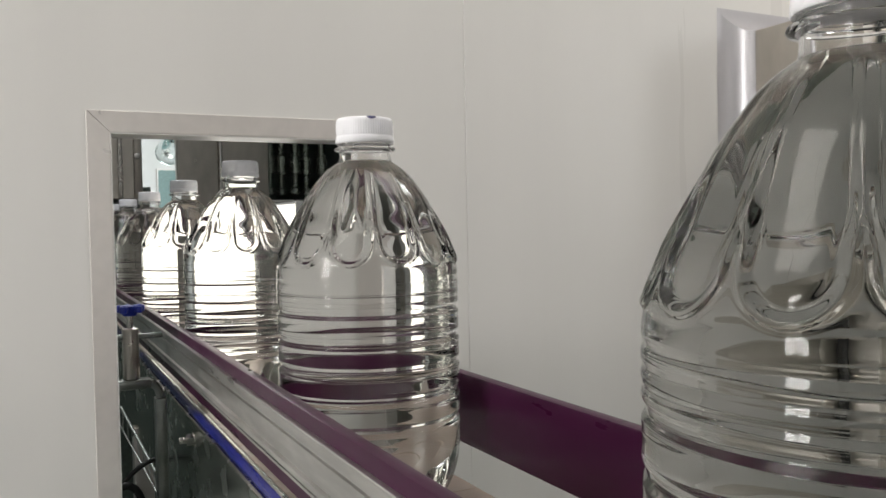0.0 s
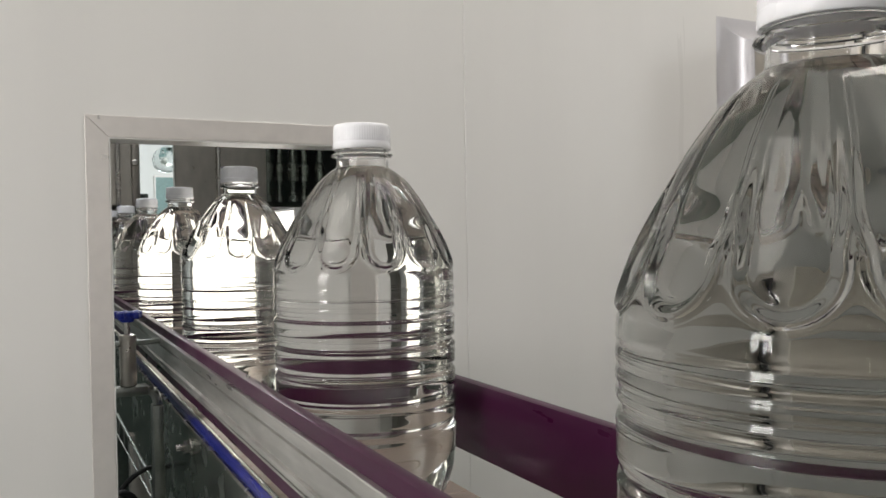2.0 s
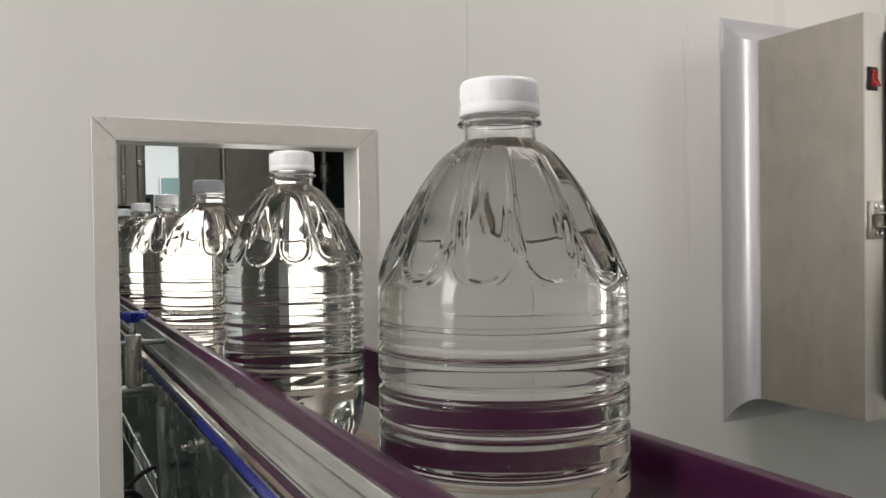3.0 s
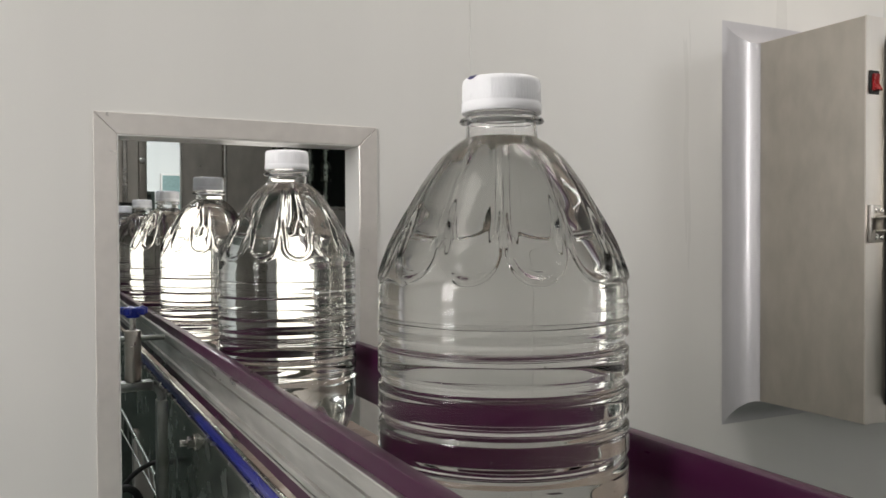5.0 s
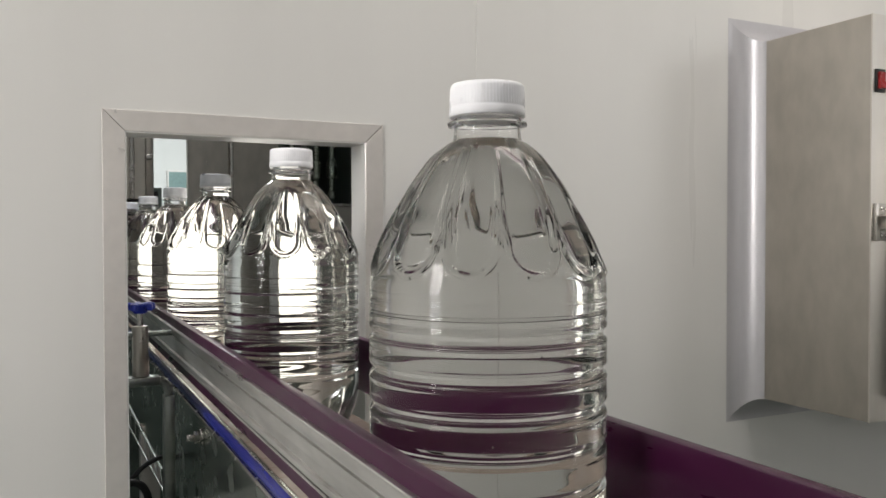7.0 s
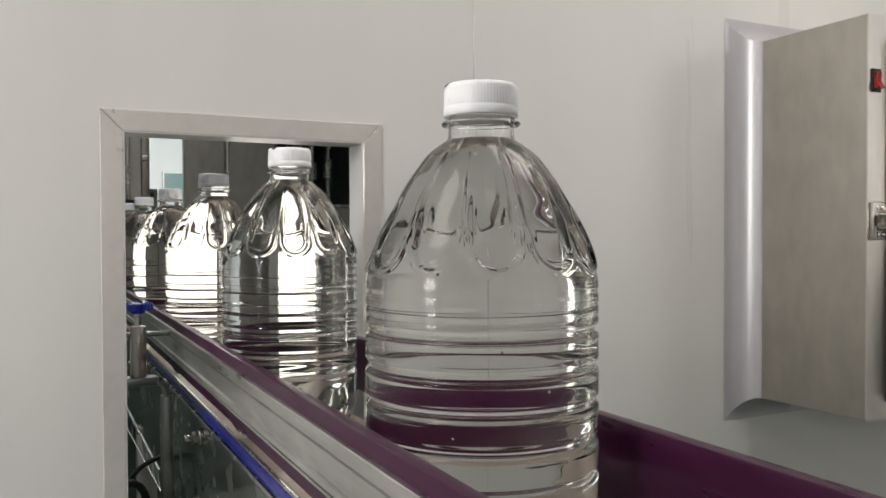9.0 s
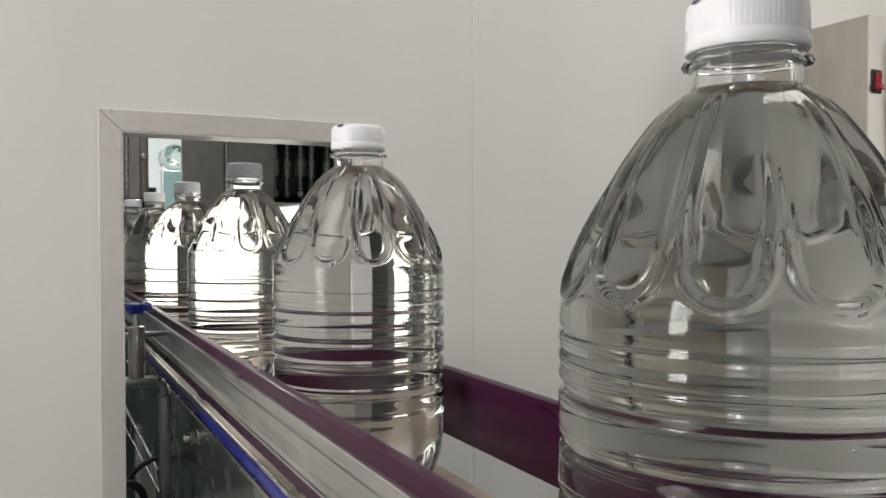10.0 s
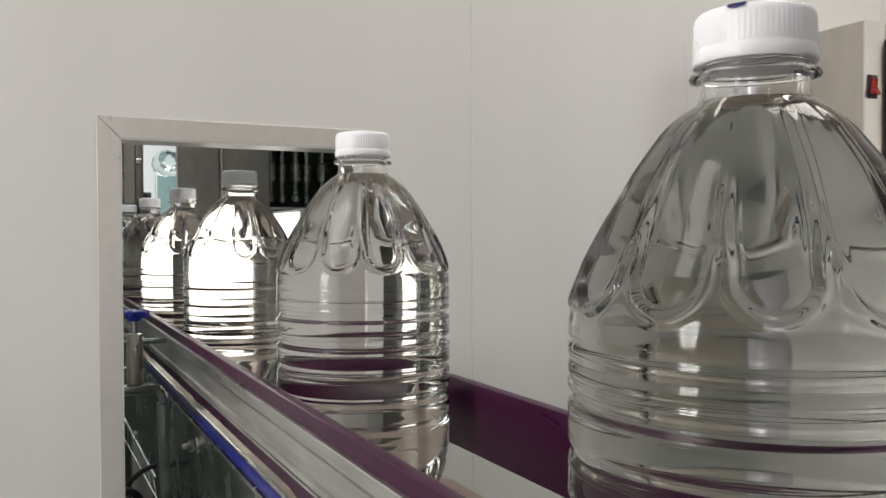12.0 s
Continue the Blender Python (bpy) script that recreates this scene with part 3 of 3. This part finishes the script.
def smooth_outline(detail=1.0):
    zs = [0.0, 0.0006, 0.0012]
    for z1, steps in ((0.062, 22), (0.205, 122), (0.285, 84), (0.3030, 16)):
        z0, steps = zs[-1], int(steps * detail)
        zs += [z0 + (z1 - z0) * i / steps for i in range(1, steps + 1)]
    raw = [outline_radius(z) for z in zs]
    for _ in range(16):
        raw = [raw[0]] + [(raw[i - 1] + 2 * raw[i] + raw[i + 1]) / 4 for i in range(1, len(raw) - 1)] + [raw[-1]]
    dome = [(0.004, 0.016), (0.020, 0.0145), (0.036, 0.0095), (0.048, 0.003), (0.054, 0.0005)]
    return dome + list(zip(raw, zs))


def bottle_body(seg, detail, mat):
    bm = bmesh.new()
    lathe(bm, smooth_outline(detail), seg, bottle_radius)
    if detail == 1.0:           # a few air bubbles clinging inside the wall
        for a, r, z, size in ((-95, 0.0785, 0.139, 0.0011), (-118, 0.0788, 0.1655, 0.0008), (-70, 0.079, 0.203, 0.0009), (-140, 0.0787, 0.112, 0.0007), (-82, 0.0788, 0.1905, 0.0007)):
            a = radians(a)
            t = bmesh.ops.create_icosphere(bm, subdivisions=2, radius=size, matrix=Matrix.Translation((r * math.cos(a), r * math.sin(a), z)))
            bmesh.ops.reverse_faces(bm, faces=list({f for v in t["verts"] for f in v.link_faces}))
    return mesh("body", bm, mat, 60)


def bottle_meshes():
    body = bottle_body(480, 1.0, WATER)
    prof = [(0.0240, 0.3032), (0.0233, 0.3052), (0.0230, 0.3115), (0.0270, 0.3128), (0.0277, 0.3140), (0.0272, 0.3153), (0.0233, 0.3161), (0.0234, 0.3175), (0.0243, 0.3181),
            (0.0234, 0.3189), (0.0233, 0.331), (0.0212, 0.331), (0.0212, 0.3032)]
    n = bmesh.new()
    lathe(n, prof + [prof[0]], 56, close=False)
    bmesh.ops.remove_doubles(n, verts=n.verts, dist=1e-6)
    bmesh.ops.recalc_face_normals(n, faces=n.faces)
    neck = mesh("neck", n, PET, 40)

    def ribs(r, z, a):
        return r + (0.00008 * math.cos(a * 72) if 0.3270 < z < 0.3385 else 0)
    c = bmesh.new()
    lathe(c, [(0.0236, 0.3192), (0.0258, 0.3192), (0.0262, 0.3200), (0.0261, 0.3250), (0.0257, 0.3255), (0.0258, 0.3264), (0.0259, 0.3275), (0.0257, 0.3310), (0.0255, 0.3380),
              (0.0250, 0.3402), (0.0238, 0.3415), (0.020, 0.342), (0.008, 0.342)], 432, ribs)
    cap = mesh("cap", c, CAP, 45)
    m = bmesh.new()
    a0, n = -0.16, 10
    rows = []
    for r, z in ((0.0200, 0.3423), (0.0239, 0.3418), (0.02515, 0.3405), (0.02555, 0.3396)):
        rows.append([m.verts.new((r * math.cos(a0 + 0.32 * i / n), r * math.sin(a0 + 0.32 * i / n), z - (0.0012 if z < 0.340 else 0) * (1 - (2 * i / n - 1) ** 2) + (0.0008 if z < 0.340 else 0))) for i in range(n + 1)])
    for p, q in zip(rows, rows[1:]):
        for i in range(n):
            m.faces.new((p[i], p[i + 1], q[i + 1], q[i]))
    bmesh.ops.recalc_face_normals(m, faces=m.faces)
    mark = mesh("print_mark", m, INK, 60)
    return body, neck, cap, mark


BODY, NECK, CAPM, MARK = bottle_meshes()
FAR_BODY = bottle_body(192, 0.5, WATER)          # for bottles that stay beyond the wall
# start position along the conveyor, turn about the upright, turn of the cap's printed mark
BOTTLES = [(-0.280, 10, 60), (0.2005, 20, 60), (0.698, 28, 263), (1.184, 21, 60), (1.661, 15, 190), (2.165, 23, 60), (2.653, 8, 168),
           (3.131, 18, 206), (3.600, 22, 60), (4.100, 22, 60), (4.590, 13, 60), (5.075, 19, 30), (5.560, 4, 60), (6.050, 16, 60)]


def bottle(turn, mark_turn, far):
    ob = thing("water_bottle", (0, 0, 0), "large clear ribbed plastic water bottle with a white screw cap", "bottle", "bottles on the conveyor")
    for name, me in (("body", FAR_BODY if far else BODY), ("neck", NECK), ("cap", CAPM)):
        o = new(name, me)
        o.parent = ob
        o.rotation_euler = (0, 0, radians(turn))
        if name == "cap":
            tagged(o, label="ribbed white screw cap")
            k = new("print_mark", MARK)
            k.parent = o
            k.rotation_euler = (0, 0, radians(mark_turn - turn))
            tagged(k, label="dark blue printed mark on the rim")
        elif name == "body":
            tagged(o, label="clear bottle body filled with water")
    return ob


MOVING = [(bottle(turn, mark, y > 3.9), y) for y, turn, mark in BOTTLES]


# ---- rinser wheel in the next room, swinging empty bottles up past the doorway ----
HUB, REACH, STEP = (1.45, 5.6, 1.405), 0.704, 2.02          # axle, radius of the bottles' circle, seconds from bottle to bottle
stand = thing("rinser_stand", (HUB[0], HUB[1] + 0.36, 0), "dark green upright carrying the rinser wheel", "machine stand")
part("column", box(bmesh.new(), -0.09, 0.09, -0.06, 0.06, 0.02, HUB[2] + 0.12, 0.006, 2), CASE, stand)
part("base_plate", box(bmesh.new(), -0.2, 0.2, -0.18, 0.18, 0, 0.0195, 0.003, 1), STEEL, stand)
wheel = thing("bottle_rinser", HUB, "steel bottle rinser with six turning gripper arms", "bottle rinser")
part("hub", rod(bmesh.new(), (0, 0.22, 0), (0, 0.299, 0), 0.13, 40, bevel=0.006), STEEL, wheel)
for k in range(6):
    a = 2 * math.pi * k / 6
    c, s = math.cos(a), math.sin(a)
    arm = part("arm", rod(bmesh.new(), (0.12 * c, 0.255, 0.12 * s), (REACH * c, 0.255, REACH * s), 0.006, 12), STEEL, wheel)
    part("gripper", rod(bmesh.new(), (REACH * c, 0.262, REACH * s), (REACH * c, 0.172, REACH * s), 0.018, 16, 0.012, 0.002), STEEL, arm)
EMPTY_BODY = bottle_body(120, 0.4, EMPTY)
RINSED = []
for k in range(6):
    ob = thing("empty_bottle", HUB, "empty clear plastic bottle held by the rinser wheel", "bottle", "bottles on the rinser wheel")
    for name, me in (("body", EMPTY_BODY), ("neck", NECK)):
        o = new(name, me)
        o.parent = ob
        o.matrix_local = Matrix.Translation((0, -0.165, 0)) @ Matrix.Rotation(radians(-90), 4, "X")
    RINSED.append(ob)


# ---- chain of flat plates that carries the bottles ----
chain = thing("conveyor_chain", (0, 0, 0), "brown-grey flat plate chain carrying the bottles", "conveyor chain")
PITCH = 0.0381
sl = mesh("slat", box(bmesh.new(), 0.2100, 0.372, -PITCH / 2 + 0.0006, PITCH / 2 - 0.0006, BELT - 0.0045, BELT, 0.0005, 1), CHAIN, 0)
for i in range(200):
    o = new("slat", sl)
    o.parent = chain
    o.location = (0, -0.95 + i * PITCH, 0)


def motions():
    for ob, y in MOVING:
        walk(ob, [(t, pose(LINE, y - SPEED * t, BELT + 0.0002)) for t in (0.0, 6.0, 12.0)])
    # the wheel turns by one bottle each STEP seconds; a bottle stands at 150 degrees at the start
    for k, ob in enumerate(RINSED):
        rows = []
        for i in range(13):
            a = radians(150 + 60 * k - 60 * i / STEP)
            rows.append((i, pose(HUB[0] + REACH * math.cos(a), HUB[1], HUB[2] + REACH * math.sin(a), 0, 60 * i / STEP, 0)))
        walk(ob, rows)
    walk(wheel, [(i, pose(*HUB, 0, 60 * i / STEP - 150, 0)) for i in range(13)])
    walk(chain, [(t, pose(0, -SPEED * t, 0)) for t in (0.0, 6.0, 12.0)])


motions()
